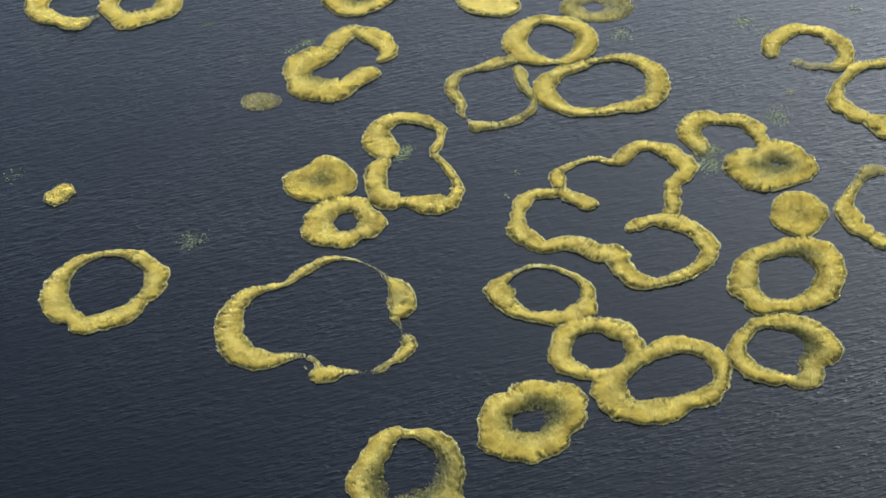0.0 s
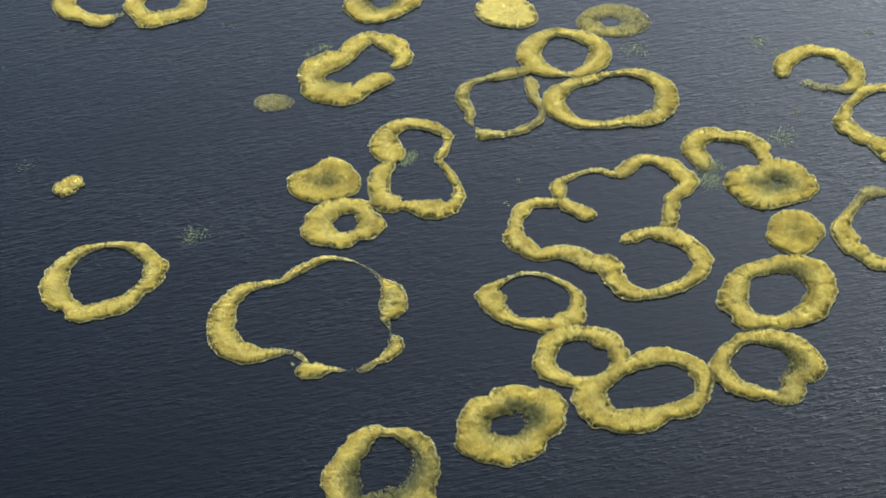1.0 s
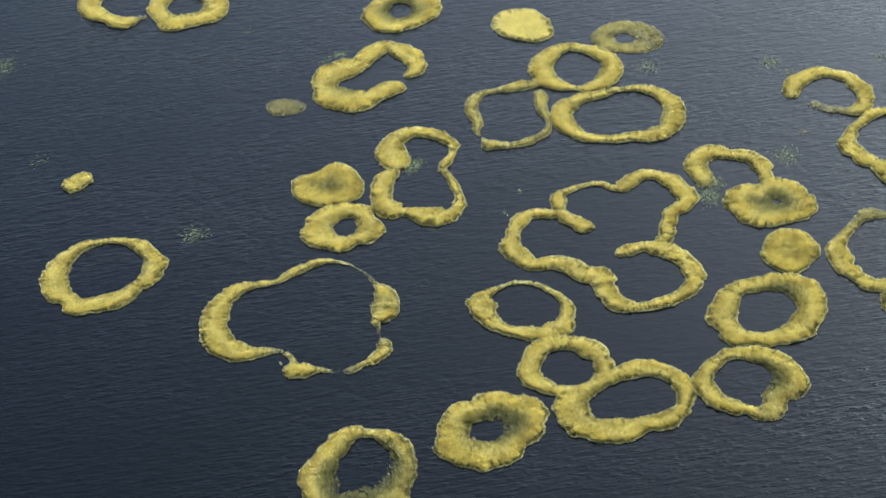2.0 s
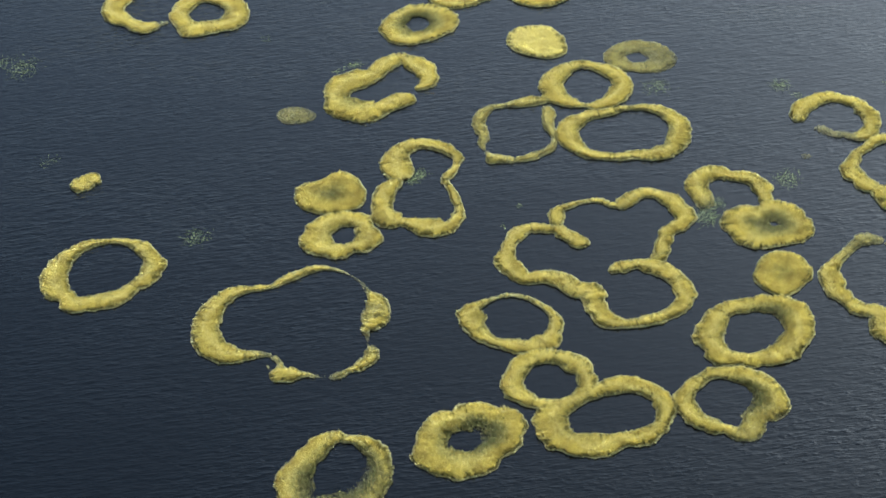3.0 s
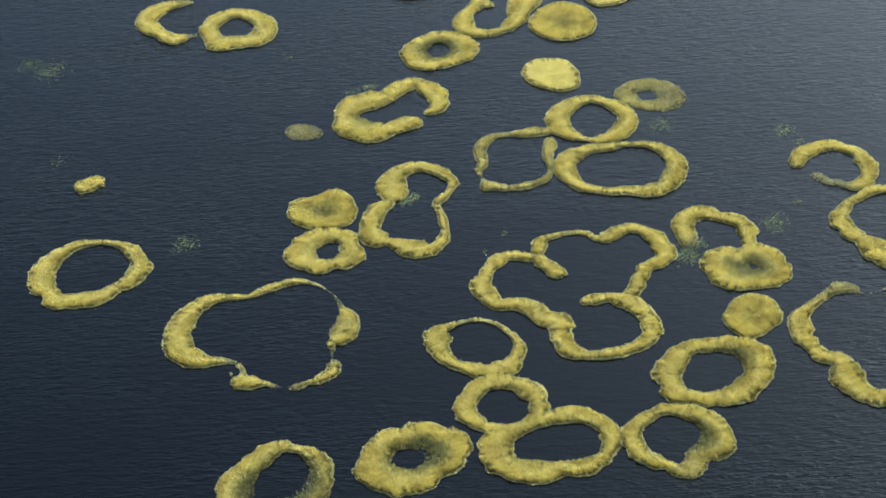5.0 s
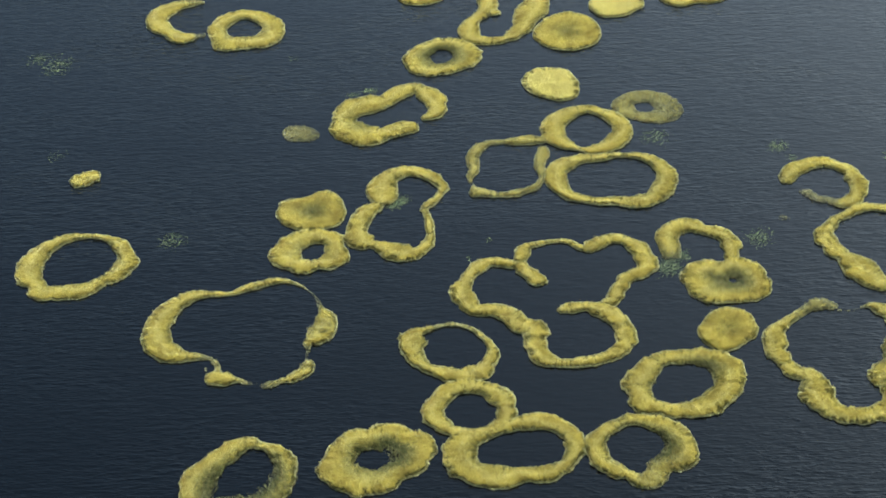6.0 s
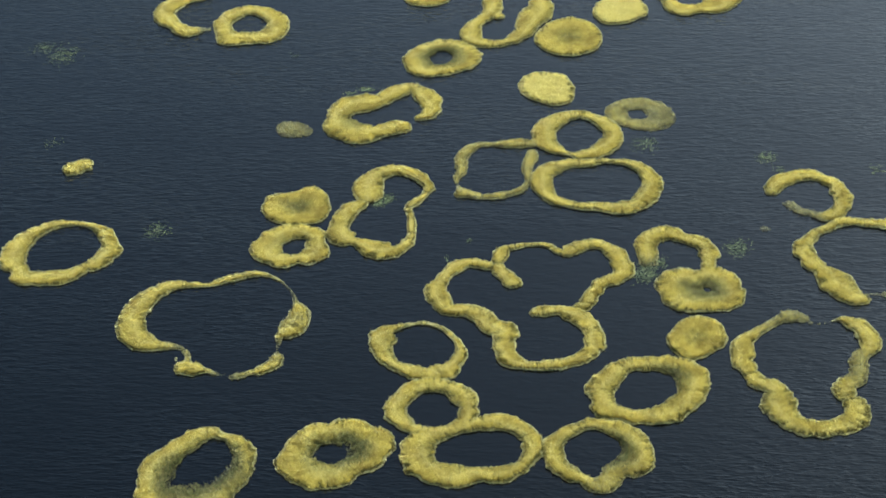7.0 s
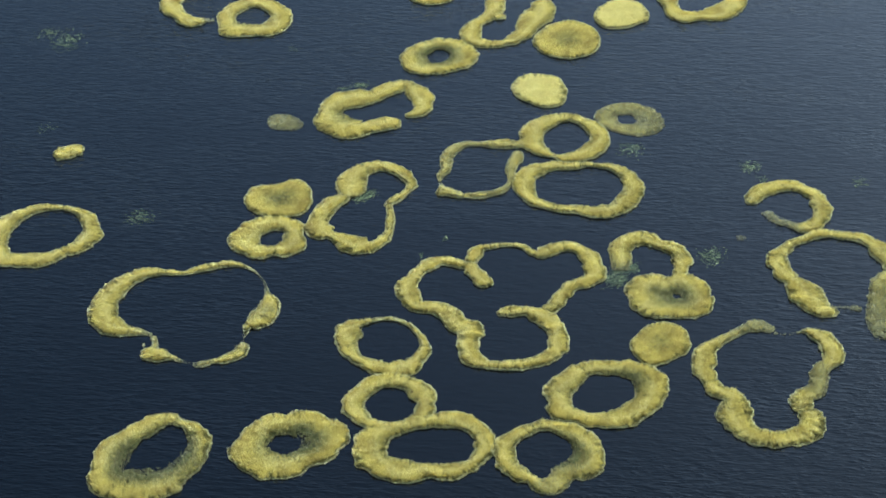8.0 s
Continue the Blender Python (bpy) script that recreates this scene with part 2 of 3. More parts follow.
def reed_stand(name, belts, label, seed, height=1.0, thin_reeds=OLIVE, sparse_reeds=FADED, main_reeds=REED):
    """One stand of reeds: an empty at its foot, and for each belt the tall reeds, the outer fringe and the inner fringe."""
    mid = np.mean([np.mean([q[:2] for q in nodes], axis=0) for _, _, nodes in belts], axis=0)
    root = new(name)
    root.location = (mid[0], mid[1], 0)
    tagged(root, label, "reed bed", "reed stands in the lake")
    base = (mid[0], mid[1], 0)
    for i, (shape, hollow, nodes) in enumerate(belts):
        p, depth, side, u, clump, full, way, streak, wide, hollow = scatter(nodes, shape, hollow, seed + 10 * i)
        n = len(p)
        steep = np.clip(0.5 + 0.9 * soft_noise(p[:, 0], p[:, 1], 11.0, seed + 5), 0, 1)
        slope = np.clip(0.45 + 0.25 * steep + depth * 0.4, 0.4, 1)
        h = REED_H * height * (0.66 + 0.12 * clump + 0.45 * rng.random(n) ** 1.5) * slope
        thin = np.clip((0.4 - u) / 1.2, 0, 1) * hollow * (0.65 if shape == "disc" else 1.0)
        h *= 1 - 0.3 * thin
        fleck = 0.7 * soft_noise(p[:, 0], p[:, 1], 0.55, seed + 15) + 0.5 * soft_noise(p[:, 0], p[:, 1], 1.6, seed + 16)
        # edges: a pale fringe at the water, then tufts; shade between them is darker reed colour
        lip = np.clip(0.32 + 0.12 * soft_noise(p[:, 0], p[:, 1], 1.3, seed + 14), 0.10, 0.45)
        reach = np.clip(1.05 + 1.0 * soft_noise(p[:, 0], p[:, 1], 7.0, seed + 7), 0.35, 2.0)
        reach = np.minimum(reach, 0.55 * wide)
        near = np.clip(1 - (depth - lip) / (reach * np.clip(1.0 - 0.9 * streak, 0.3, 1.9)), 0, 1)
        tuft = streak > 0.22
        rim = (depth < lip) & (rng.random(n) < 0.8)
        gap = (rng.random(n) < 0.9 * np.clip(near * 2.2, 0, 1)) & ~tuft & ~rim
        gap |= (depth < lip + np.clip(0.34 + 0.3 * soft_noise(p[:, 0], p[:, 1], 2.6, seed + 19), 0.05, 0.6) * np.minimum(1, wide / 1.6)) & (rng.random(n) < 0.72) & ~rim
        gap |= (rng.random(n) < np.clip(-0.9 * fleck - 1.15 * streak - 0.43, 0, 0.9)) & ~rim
        h *= 1 + np.where(gap, -0.22, 0.08 * near)
        h *= np.clip(1 + 0.14 * streak + 0.20 * soft_noise(p[:, 0], p[:, 1], 0.34, seed + 17) * (1 - 0.6 * near) + 0.06 * soft_noise(p[:, 0], p[:, 1], 1.1, seed + 18), 0.4, 1.6)
        # highlight along the ridge and on tufts, given as paler blade colour
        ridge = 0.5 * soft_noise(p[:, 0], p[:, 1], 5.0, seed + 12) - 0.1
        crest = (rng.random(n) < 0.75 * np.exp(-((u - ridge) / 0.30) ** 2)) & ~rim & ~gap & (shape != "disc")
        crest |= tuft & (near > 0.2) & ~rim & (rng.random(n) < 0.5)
        inner = thin > 0.08 + 0.40 * rng.random(n)
        sparse = full < rng.random(n) ** 0.35
        inner &= ~sparse
        crest &= ~(sparse | inner)
        rim, gap = rim & ~inner & ~sparse, gap & ~inner & ~sparse
        h[rim] *= 0.85
        width = rng.uniform(0.06, 0.12, n) * (0.55 + 0.45 * full)
        lean = rng.uniform(0.15, 0.7, n) * np.clip(0.45 + 0.5 * depth, 0, 1) + 0.15 * near * tuft
        out = np.clip(0.2 + 1.2 * near, 0, 0.95)
        for title, pick, mat, tag in (("reed_belt", ~(rim | gap | inner | sparse | crest), main_reeds, ""), ("crest_highlight_reeds", crest, CREST, "paler golden reeds along the crest, a highlight put into their colour"), ("olive_shade_reeds", gap, OLIVE_SHADE, "darker olive reeds near the edge, coloured for the shade between tufts"), ("outer_fringe", rim, STRAW, "pale thin reeds along the rim"), ("inner_fringe", inner, thin_reeds, "sparse thin reeds"), ("thin_stretch", sparse, sparse_reeds, "thinned-out reeds")):
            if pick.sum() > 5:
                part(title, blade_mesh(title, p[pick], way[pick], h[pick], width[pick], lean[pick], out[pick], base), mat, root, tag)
    return root


reed_stand("reed_ring", [
    ("ring", 0.2, [
        (-90.7, -0.8, 3.5), (-90.4, 5.4, 3.2), (-88.3, 9.9, 2.4), (-84.8, 13.1, 2.2), (-80.8, 14.1, 1.3), (-75.7, 13, 1.2), (-71.7, 10.1, 2.1), (-69.2, 5.4, 2.2),
        (-68.1, 2, 2.9), (-68.8, -2.2, 2.8), (-70.5, -5, 2.8), (-72.3, -6, 2), (-74.9, -9.4, 2.8), (-78.3, -10.4, 3.2), (-82.4, -10.8, 3), (-85.9, -10.4, 2.9),
        (-87.3, -7.2, 2.1), (-89.6, -4.8, 3.1)]),
], "closed yellow reed ring round open water, standing alone", 11)
reed_stand("reed_ring", [
    ("arc", 0.15, [
        (-42, -39.1, 0.9, 0.7), (-43.5, -38.6, 1, 0.75), (-45.6, -38.1, 1.6, 0.9), (-48.1, -37.7, 2.2), (-51.8, -36.4, 3.3), (-54.4, -33.7, 3.3), (-55.9, -29.3, 3.6), (-56, -24.9, 3.3),
        (-55, -20.4, 3), (-53, -16.9, 2.4), (-50.5, -14.1, 2.4), (-47.8, -13.5, 1.5), (-44.5, -13.4, 1.1), (-41.3, -13.4, 0.9), (-39, -11.8, 1.5), (-35.6, -9.8, 1.5),
        (-31.6, -8.5, 1.3), (-28.5, -9.3, 0.7), (-26.1, -10.8, 0.4), (-24.1, -12.9, 0.3, 0.6), (-21.9, -16.4, 0.4, 0.5), (-20.8, -19.5, 0.7, 0.6)]),
    ("arc", 0.15, [
        (-20.8, -19.5, 0.7, 0.7), (-20, -21.6, 0.9), (-19.2, -23.6, 2), (-18.9, -27.7, 3, 0.85), (-19.9, -32.1, 2.8), (-21.8, -34.3, 1.1), (-21.5, -37.2, 0.5, 0.5), (-21.5, -40.1, 0.4, 0.5),
        (-21, -41.8, 1.3, 0.8), (-21.5, -45.1, 2), (-23.6, -47.1, 1.6), (-26.3, -48.2, 0.9), (-28.9, -49.5, 1.1, 0.7), (-30.9, -49, 0.3, 0.25), (-33, -48.4, 0.6, 0.6), (-35.2, -47.3, 0.9),
        (-37.9, -46.9, 2.7), (-40, -45.7, 2.9), (-40.1, -43.1, 0.8, 0.85), (-40.9, -40.7, 0.8, 0.8), (-41.7, -39.6, 0.9, 0.8)]),
    ("arc", 0, [
        (-43, -42.2, 0.4, 0.8), (-42.5, -43.6, 0.4, 0.8)]),
], "wide three-lobed yellow reed loop, thin and broken along one side", 48)
reed_stand("reed_ring", [
    ("ring", 0.5, [
        (-11.1, -78.6, 4.3, 1, 0.35), (-11.1, -76.5, 3.6, 1, 0.35), (-10.5, -73.5, 3.3, 1, 0.35), (-9.2, -70.7, 3.8, 1, 0.4), (-7.4, -69.4, 3.9, 1, 0.4), (-5.3, -69.1, 3.7, 1, 0.4), (-2.9, -68.5, 4.6, 1, 0.7),
        (-0.4, -69.6, 4.6, 1, 0.92), (0.9, -71.4, 4.2, 1, 0.95), (1.9, -71.2, 5.2, 1, 0.95), (3.1, -73.5, 5.2, 1, 0.93), (2.9, -75.7, 4.5, 1, 0.9), (2.5, -77.6, 4.2, 1, 0.85), (1.2, -79, 3.6, 1, 0.7),
        (-0.1, -80.3, 3.3, 1, 0.55), (-1.4, -82, 4, 1, 0.4), (-3.3, -82.8, 4.3, 1, 0.35), (-6, -82.9, 4.4, 1, 0.35), (-8.4, -81.8, 4.2, 1, 0.35), (-10.1, -80.2, 4.3, 1, 0.35)]),
], "thick yellow reed disc with a small dark pool in it", 85, 1.0, OLIVE, MURKY)
reed_stand("reed_ring", [
    ("ring", 0.2, [
        (0.8, -36, 3.1), (0.9, -32.3, 2.5), (2.6, -31, 1.2), (6.3, -29.1, 0.6), (9.9, -28.7, 0.6), (13.6, -30.9, 0.7), (16.1, -34.3, 0.8), (17.8, -37.7, 1.2),
        (18, -40.8, 1.7), (16.8, -44.6, 2.1), (15.2, -47.2, 3.1), (11.7, -47.9, 2.5), (8.5, -47, 2.4), (5.5, -45.2, 1.8), (2.8, -42.8, 2.2), (1.3, -39.5, 2.5)]),
], "oval yellow reed ring with a thin far rim", 122)
reed_stand("reed_ring", [
    ("ring", 0.2, [
        (6.8, -59.7, 2.8), (7.9, -56.1, 2.4), (10.3, -53, 2.7), (13.4, -51.9, 2.6), (17, -52.9, 2.5), (19.8, -55.4, 2.9), (21.3, -58.9, 2.3), (21.6, -62.1, 2.1),
        (20.6, -65.2, 2.1), (18, -67.2, 1.4), (14.5, -68.1, 1.6), (11.2, -67.1, 1.8), (8.7, -65.3, 2.2), (7.3, -62.8, 2.5)]),
], "small yellow reed ring joined between two others", 159)
reed_stand("reed_ring", [
    ("ring", 0.2, [
        (12.7, -74, 3.5), (13.7, -70.7, 3.4), (17.3, -68.5, 2), (21.1, -66.4, 1.9), (24.8, -65.2, 2.6), (29.4, -64.8, 2.9), (33.1, -67.5, 2.3), (35.4, -70.9, 2.3),
        (35.6, -74.2, 2), (34.7, -77.2, 2), (32.6, -80.2, 2.2), (29.4, -81.8, 2.7), (25.9, -82, 2.5), (22.3, -82.8, 3.4), (18.5, -82.5, 3.6), (15.6, -80.6, 3.1),
        (13.6, -78.6, 3.6)]),
], "broad yellow reed ring round a long dark pool", 196)
reed_stand("reed_ring", [
    ("ring", 0.2, [
        (39.5, -72.9, 2.4), (40.6, -69.6, 2.1), (43.3, -66.7, 1.7), (46.6, -65, 1.9), (49.8, -65.4, 2.3), (53.1, -67.5, 2.9, 1, 0.4), (55.4, -71, 3.3, 1, 0.6), (56.2, -75, 3.6, 1, 0.6),
        (55.1, -78.1, 3.9, 0.95, 0.6), (53.1, -78.9, 3.1, 0.93, 0.6), (51.2, -81.5, 2.5, 0.9), (49.9, -84.3, 2.8, 0.91), (47.8, -84.6, 2, 0.92), (45.9, -82.6, 1.3), (43.6, -81.6, 2.2), (41.2, -79.2, 2.2),
        (40, -76.8, 2.1)]),
], "yellow reed ring with a ragged outer edge", 233)
reed_stand("reed_ring", [
    ("ring", 0.2, [
        (48.1, -52.6, 3.5), (49.6, -49.3, 3.2), (51.7, -45.4, 2.6), (55.1, -43.7, 2.4), (59.6, -43.6, 2.8, 1, 0.45), (63.9, -44.4, 3.4, 1, 0.65), (66.3, -47.3, 3.9, 1, 0.6), (67, -50.7, 3.9, 1, 0.35),
        (66.4, -54.6, 3.4), (64.5, -58, 3.1), (62.3, -60.7, 3.5), (58.8, -61.9, 3), (55.1, -62, 2.5), (52, -60.9, 2.2), (49.5, -59.5, 3), (48.4, -55.8, 2.7)]),
], "thick yellow reed ring touching a reed disc", 270)
reed_stand("reed_disc", [
    ("disc", 0.4, [
        (64.6, -34.5, 3.3), (65.1, -31.7, 3.1), (67.1, -29, 3.5), (69.7, -29.1, 3.5), (71.3, -31.5, 2.9), (71.4, -34.8, 2.8), (69.4, -37.3, 2.8), (67.2, -38.7, 3.8),
        (65.5, -37.1, 3.3)]),
], "round filled disc of pale yellow reeds", 307)
reed_stand("reed_crescent", [
    ("arc", 0.15, [
        (57.2, -5, 2.4, 0.4), (57.1, -2.3, 2.2, 0.8), (56.5, 2.4, 2.8), (56.8, 6.4, 2.8), (58.3, 8.8, 3), (60.4, 9.5, 3.5), (62.3, 9, 2.9),
        (65, 7.3, 2.1), (67.7, 6.2, 2.5), (69.8, 3.8, 2.3), (70.6, 0.6, 2.5), (70.6, -2.7, 1.9), (70.1, -5.8, 1.5)]),
], "hooked crescent of yellow reeds beside a reed disc", 344)
reed_stand("reed_disc", [
    ("ring", 0.6, [
        (63.9, -13.2, 5.5), (64.5, -11.2, 5.6), (65.8, -10.5, 5), (66.8, -11.6, 3.5), (67.8, -11.2, 3.1), (69.1, -9.8, 3.7), (70.5, -9.2, 4.2),
        (72.2, -9.9, 4), (73.6, -11.3, 3.7), (74.5, -14.2, 3.5), (74.5, -16.7, 4), (73.8, -18.4, 4.4), (72.3, -19.3, 4.3), (70, -19.6, 4.1),
        (67.3, -19.3, 4.6), (65.3, -18.1, 5.2), (64.6, -16.5, 5), (64.3, -14.6, 5)]),
], "yellow reed disc with a worn grey hollow and a tail", 381, 1.0, MURKY)
reed_stand("reed_ring", [
    ("arc", 0, [
        (28.6, -13.6, 1.8), (26.7, -11.1, 2.2), (24.6, -7.7, 2.1), (23.2, -5.9, 2), (21.7, -5, 1.8), (19.2, -3.8, 1.8), (16, -3.8, 2), (13.7, -5.8, 2.4),
        (11.8, -9.3, 1.8), (10.7, -13.3, 2.4), (10.4, -16.1, 2.9), (11.9, -19.7, 2.5), (13.6, -23, 2.3), (17.6, -23.5, 2.6), (21.2, -25.4, 2.7), (23.7, -29.4, 2.8),
        (26.9, -31.2, 3.2), (27, -36, 2.6), (27.9, -40.3, 2.4), (29.9, -43.6, 2.2), (33, -44.5, 1.6), (36.9, -44.3, 1.8), (41.1, -43.3, 2), (44.6, -40.7, 2.1),
        (46.3, -36.8, 2.4), (46.1, -32.8, 2.4), (44.4, -28.4, 2.7), (41.4, -24.9, 2.6), (38.7, -23.3, 1.9), (34.4, -23.7, 2.1), (31.8, -24.7, 1.3)]),
    ("arc", 0.15, [
        (23.3, -4, 1.3), (23.6, -0.4, 2.1), (24.5, 2.6, 1.7), (27, 3.7, 1.2), (30.5, 4.6, 0.8), (33.8, 4.2, 0.9), (36.5, 1.6, 1.1), (38.6, 0.9, 1.9),
        (40.4, 2.9, 2.3), (43.9, 4.8, 2.2), (47.3, 3.3, 1.9), (49.9, 0.4, 2.3), (51.2, -3.7, 2.6), (51.5, -8, 2.6), (49.7, -10.3, 2.2), (46.7, -12.2, 1.9),
        (45.3, -16, 2.2), (44, -20, 2), (42.5, -23, 2.1)]),
], "winding clover-shaped reed belt with two free ends", 418)
reed_stand("reed_disc", [
    ("disc", 0.65, [
        (-32.4, 20.5, 3), (-32.7, 24.7, 3), (-31, 26.2, 3), (-28.1, 26, 3), (-26.2, 28.4, 3), (-23.7, 27.9, 3), (-22.2, 24, 3),
        (-21.5, 19.9, 3), (-22.1, 17.4, 3), (-24.8, 16.5, 3), (-27.9, 16.2, 3), (-30.4, 17.9, 3)]),
], "lumpy filled disc of yellow-green reeds", 455)
reed_stand("reed_ring", [
    ("ring", 0.2, [
        (-31.3, 2.7, 3.8), (-30.3, 6.7, 3.6), (-28.2, 9.6, 3.5), (-24.9, 10.6, 3.3), (-21.1, 8.9, 3.1), (-19.8, 5.2, 2.5), (-19.2, 1.2, 3.5), (-20.8, -1.2, 3.3),
        (-23.5, -2, 2.3), (-26, -2.8, 3.3), (-28.2, -1.2, 2.7), (-29.8, -0.8, 3.4)]),
], "small thick reed ring round a tiny dark pool", 492)
reed_stand("reed_ring", [
    ("arc", 0.15, [
        (-9.5, 24.2, 2.6), (-10.6, 28.3, 3.9), (-11, 32.7, 4), (-10.6, 36.4, 3.1), (-8, 39.3, 2.9), (-4.2, 39.7, 2.6), (-0.1, 37.5, 2.1), (2.3, 34.6, 1.8),
        (3.7, 31.7, 1.6), (3.2, 27.5, 1.1), (1.4, 24.1, 1.4), (-0.4, 21.6, 1.2)]),
    ("arc", 0.15, [
        (-0.4, 21.7, 1.2), (1, 17.4, 1.1), (1.7, 12.2, 1.3), (2.1, 7.6, 1.4), (1.1, 4.2, 1.7), (-1.2, 1.5, 2.8), (-4.1, 1.7, 4.1), (-7.7, 3.8, 3.2),
        (-10.9, 5.8, 1.8), (-12.9, 6.7, 3.5), (-14.9, 9.1, 3.4), (-15.3, 13.5, 2.7), (-14.7, 18.5, 2.7), (-12.4, 22.7, 2.6), (-10.4, 24.3, 1.8)]),
], "figure-of-eight reed belt, pinched in the middle", 529)
reed_stand("reed_crescent", [
    ("arc", 0.15, [
        (-4.8, 65, 1.5), (-6.5, 63.4, 3.5), (-9.6, 61.7, 3.9), (-12.8, 59.6, 3.2), (-15.6, 58.6, 5.2), (-19, 60.4, 5.2, 1, 0.35), (-20.9, 61.8, 5.3, 1, 0.4),
        (-22.9, 64.8, 4.7, 1, 0.4), (-23.6, 67.9, 3.6, 1, 0.35), (-23.1, 71.4, 4.1, 1, 0.2), (-21.1, 74.5, 5.1), (-18.3, 76.2, 5.3), (-15.7, 77.1, 4.4), (-13.4, 78.4, 3),
        (-11.1, 81.3, 3.1), (-8.9, 83.7, 3.6), (-6.6, 85.2, 2.6), (-4.7, 83.2, 2.6), (-2.2, 80.2, 3.5), (-0.5, 75.9, 3.1), (-0, 70.8, 2.4),
        (-1.4, 68.4, 2), (-3.7, 67.4, 1.3)]),
], "bean-shaped reed crescent, open at one end", 566)
reed_stand("reed_ring", [
    ("ring", 0.2, [
        (30.4, 60.4, 3.4), (32, 64.6, 3.4), (35.1, 67.7, 2.8), (39.3, 68.8, 1.9), (43.6, 65.6, 2.1), (46.1, 62.4, 2.7), (47.5, 57.4, 2.7), (46.4, 52.6, 2.9),
        (43.5, 48.7, 2.8), (39.9, 47.3, 2.1), (36.8, 48.1, 0.9), (33.7, 49.9, 2.1), (30.9, 54.3, 3)]),
], "round yellow reed ring touching its neighbours", 603)
reed_stand("reed_ring", [
    ("ring", 0.2, [
        (30.9, 35.8, 2.9), (33.1, 40.6, 3), (37, 42.9, 2.4), (41.7, 43.3, 1.9), (46.2, 44.1, 1.3), (52.3, 42.8, 1.7), (55.8, 38.9, 2), (57.6, 33.1, 2.7),
        (56.9, 28.2, 3), (54.3, 23.1, 2.9), (50.1, 21, 2.8), (45.5, 21.9, 2), (40.2, 22.2, 1.8), (35.4, 24.6, 2.1), (32.2, 28.8, 2.3)]),
], "wide oval ring of yellow reeds", 640)
reed_stand("reed_ring", [
    ("arc", 0.1, [
        (10.7, 33.1, 0.5, 0.71), (10.2, 35.9, 1.1, 0.86), (11.1, 39.3, 1.4, 0.88), (10.6, 42.7, 1.8, 0.88), (10.4, 46, 1.8, 0.88), (11.3, 49.2, 1.9, 0.88), (12.6, 51.5, 2.0, 0.86),
        (14.7, 53, 1.3, 0.86), (17.8, 53.2, 1.2, 0.81), (21.2, 53.3, 1.9, 0.88), (24, 53.6, 2.5, 0.91), (26.8, 53.3, 1.9, 0.88), (28.8, 53.2, 1.4, 0.86)]),
    ("arc", 0.1, [
        (27.8, 50.2, 1.3, 0.81), (27.7, 45.5, 1.9, 0.88), (27.2, 41.1, 1.6, 0.86), (27.6, 36.8, 1.1, 0.86), (27.7, 33.8, 1.0, 0.81), (27.2, 32.1, 0.9, 0.76), (25.7, 29.6, 1.3, 0.86),
        (23.2, 28.1, 1.4, 0.81), (20.9, 27.1, 1.6, 0.88), (17.7, 26.7, 1.5, 0.86), (14.5, 27.5, 1.8, 0.88), (12.5, 28.5, 2.4, 0.91), (11.4, 30.6, 1.1, 0.81), (10.8, 32.5, 0.5, 0.71)]),
], "thin square-cornered loop of sparse reeds", 677)
reed_stand("reed_ring", [
    ("ring", 0.2, [
        (48.0, 70.4, 3.4, 0.79), (49.9, 73.9, 3.1, 0.74), (53.7, 75.2, 3.3, 0.74), (57.4, 72.8, 3.2, 0.69), (59.4, 67.6, 3.9, 0.59), (57.9, 63.9, 4, 0.69), (54.2, 63.6, 2.8, 0.74), (50.4, 65.4, 2.3, 0.79)]),
], "faded see-through ring of sparse grey-yellow reeds", 714, 0.7, FADED)
reed_stand("reed_disc", [
    ("disc", 0, [
        (25.4, 85.4, 4), (26.4, 88.3, 4.6), (28.4, 89.3, 4.3), (31.2, 88.8, 4), (32.8, 86.3, 3.4), (33.6, 82.1, 3.7), (33.1, 79.4, 4.6), (30.9, 78.3, 4.2),
        (28.2, 79.6, 2.9), (26.1, 82.1, 3.2)]),
], "dense pale yellow oval reed disc", 751, main_reeds=CREST)
reed_stand("reed_ring", [
    ("ring", 0.5, [
        (-7.3, 102.9, 3.8), (-5.9, 107.1, 3.5), (-2.8, 110.2, 3.3), (1.4, 110.6, 3.5), (4.7, 108.2, 3.7), (6.6, 103.7, 4.1), (5.8, 99.5, 4), (2.6, 96.4, 3.4),
        (-1.4, 95.5, 4), (-4.8, 96.6, 4.2)]),
], "oval reed ring round a small dark pool", 788)
reed_stand("reed_crescent", [
    ("arc", 0.15, [
        (10.3, 142.2, 3.3), (11.3, 134.4, 2.8), (9.7, 129.2, 2.5), (7.3, 124.8, 2.4), (6.2, 118.6, 3.2), (7.4, 114.2, 2.7), (10.0, 112.0, 2.6), (13.5, 111.1, 2.2),
        (17.5, 113.2, 2.3), (21.1, 118.4, 3), (22.1, 124.4, 3.7), (23.6, 129.7, 4.9), (25.0, 134.9, 3.9), (23.9, 141.7, 2.8)]),
    ("arc", 0, [
        (10.5, 130.2, 2.4), (13.2, 129.5, 1.6), (15.0, 129.2, 0.9)]),
], "reed belt looping round open water", 825)
reed_stand("reed_disc", [
    ("disc", 0.5, [
        (28.3, 114.9, 4.2), (29.0, 118.5, 4.2), (30.9, 121.4, 4.8), (34.4, 122.4, 5.3), (37.3, 120.1, 4.4), (39.0, 115.3, 4.1), (38.4, 111.3, 4.7), (36.0, 108.9, 5.1),
        (32.9, 108.6, 5.1), (29.7, 111.0, 4.4)]),
], "oval reed disc, thinner in the middle", 862)
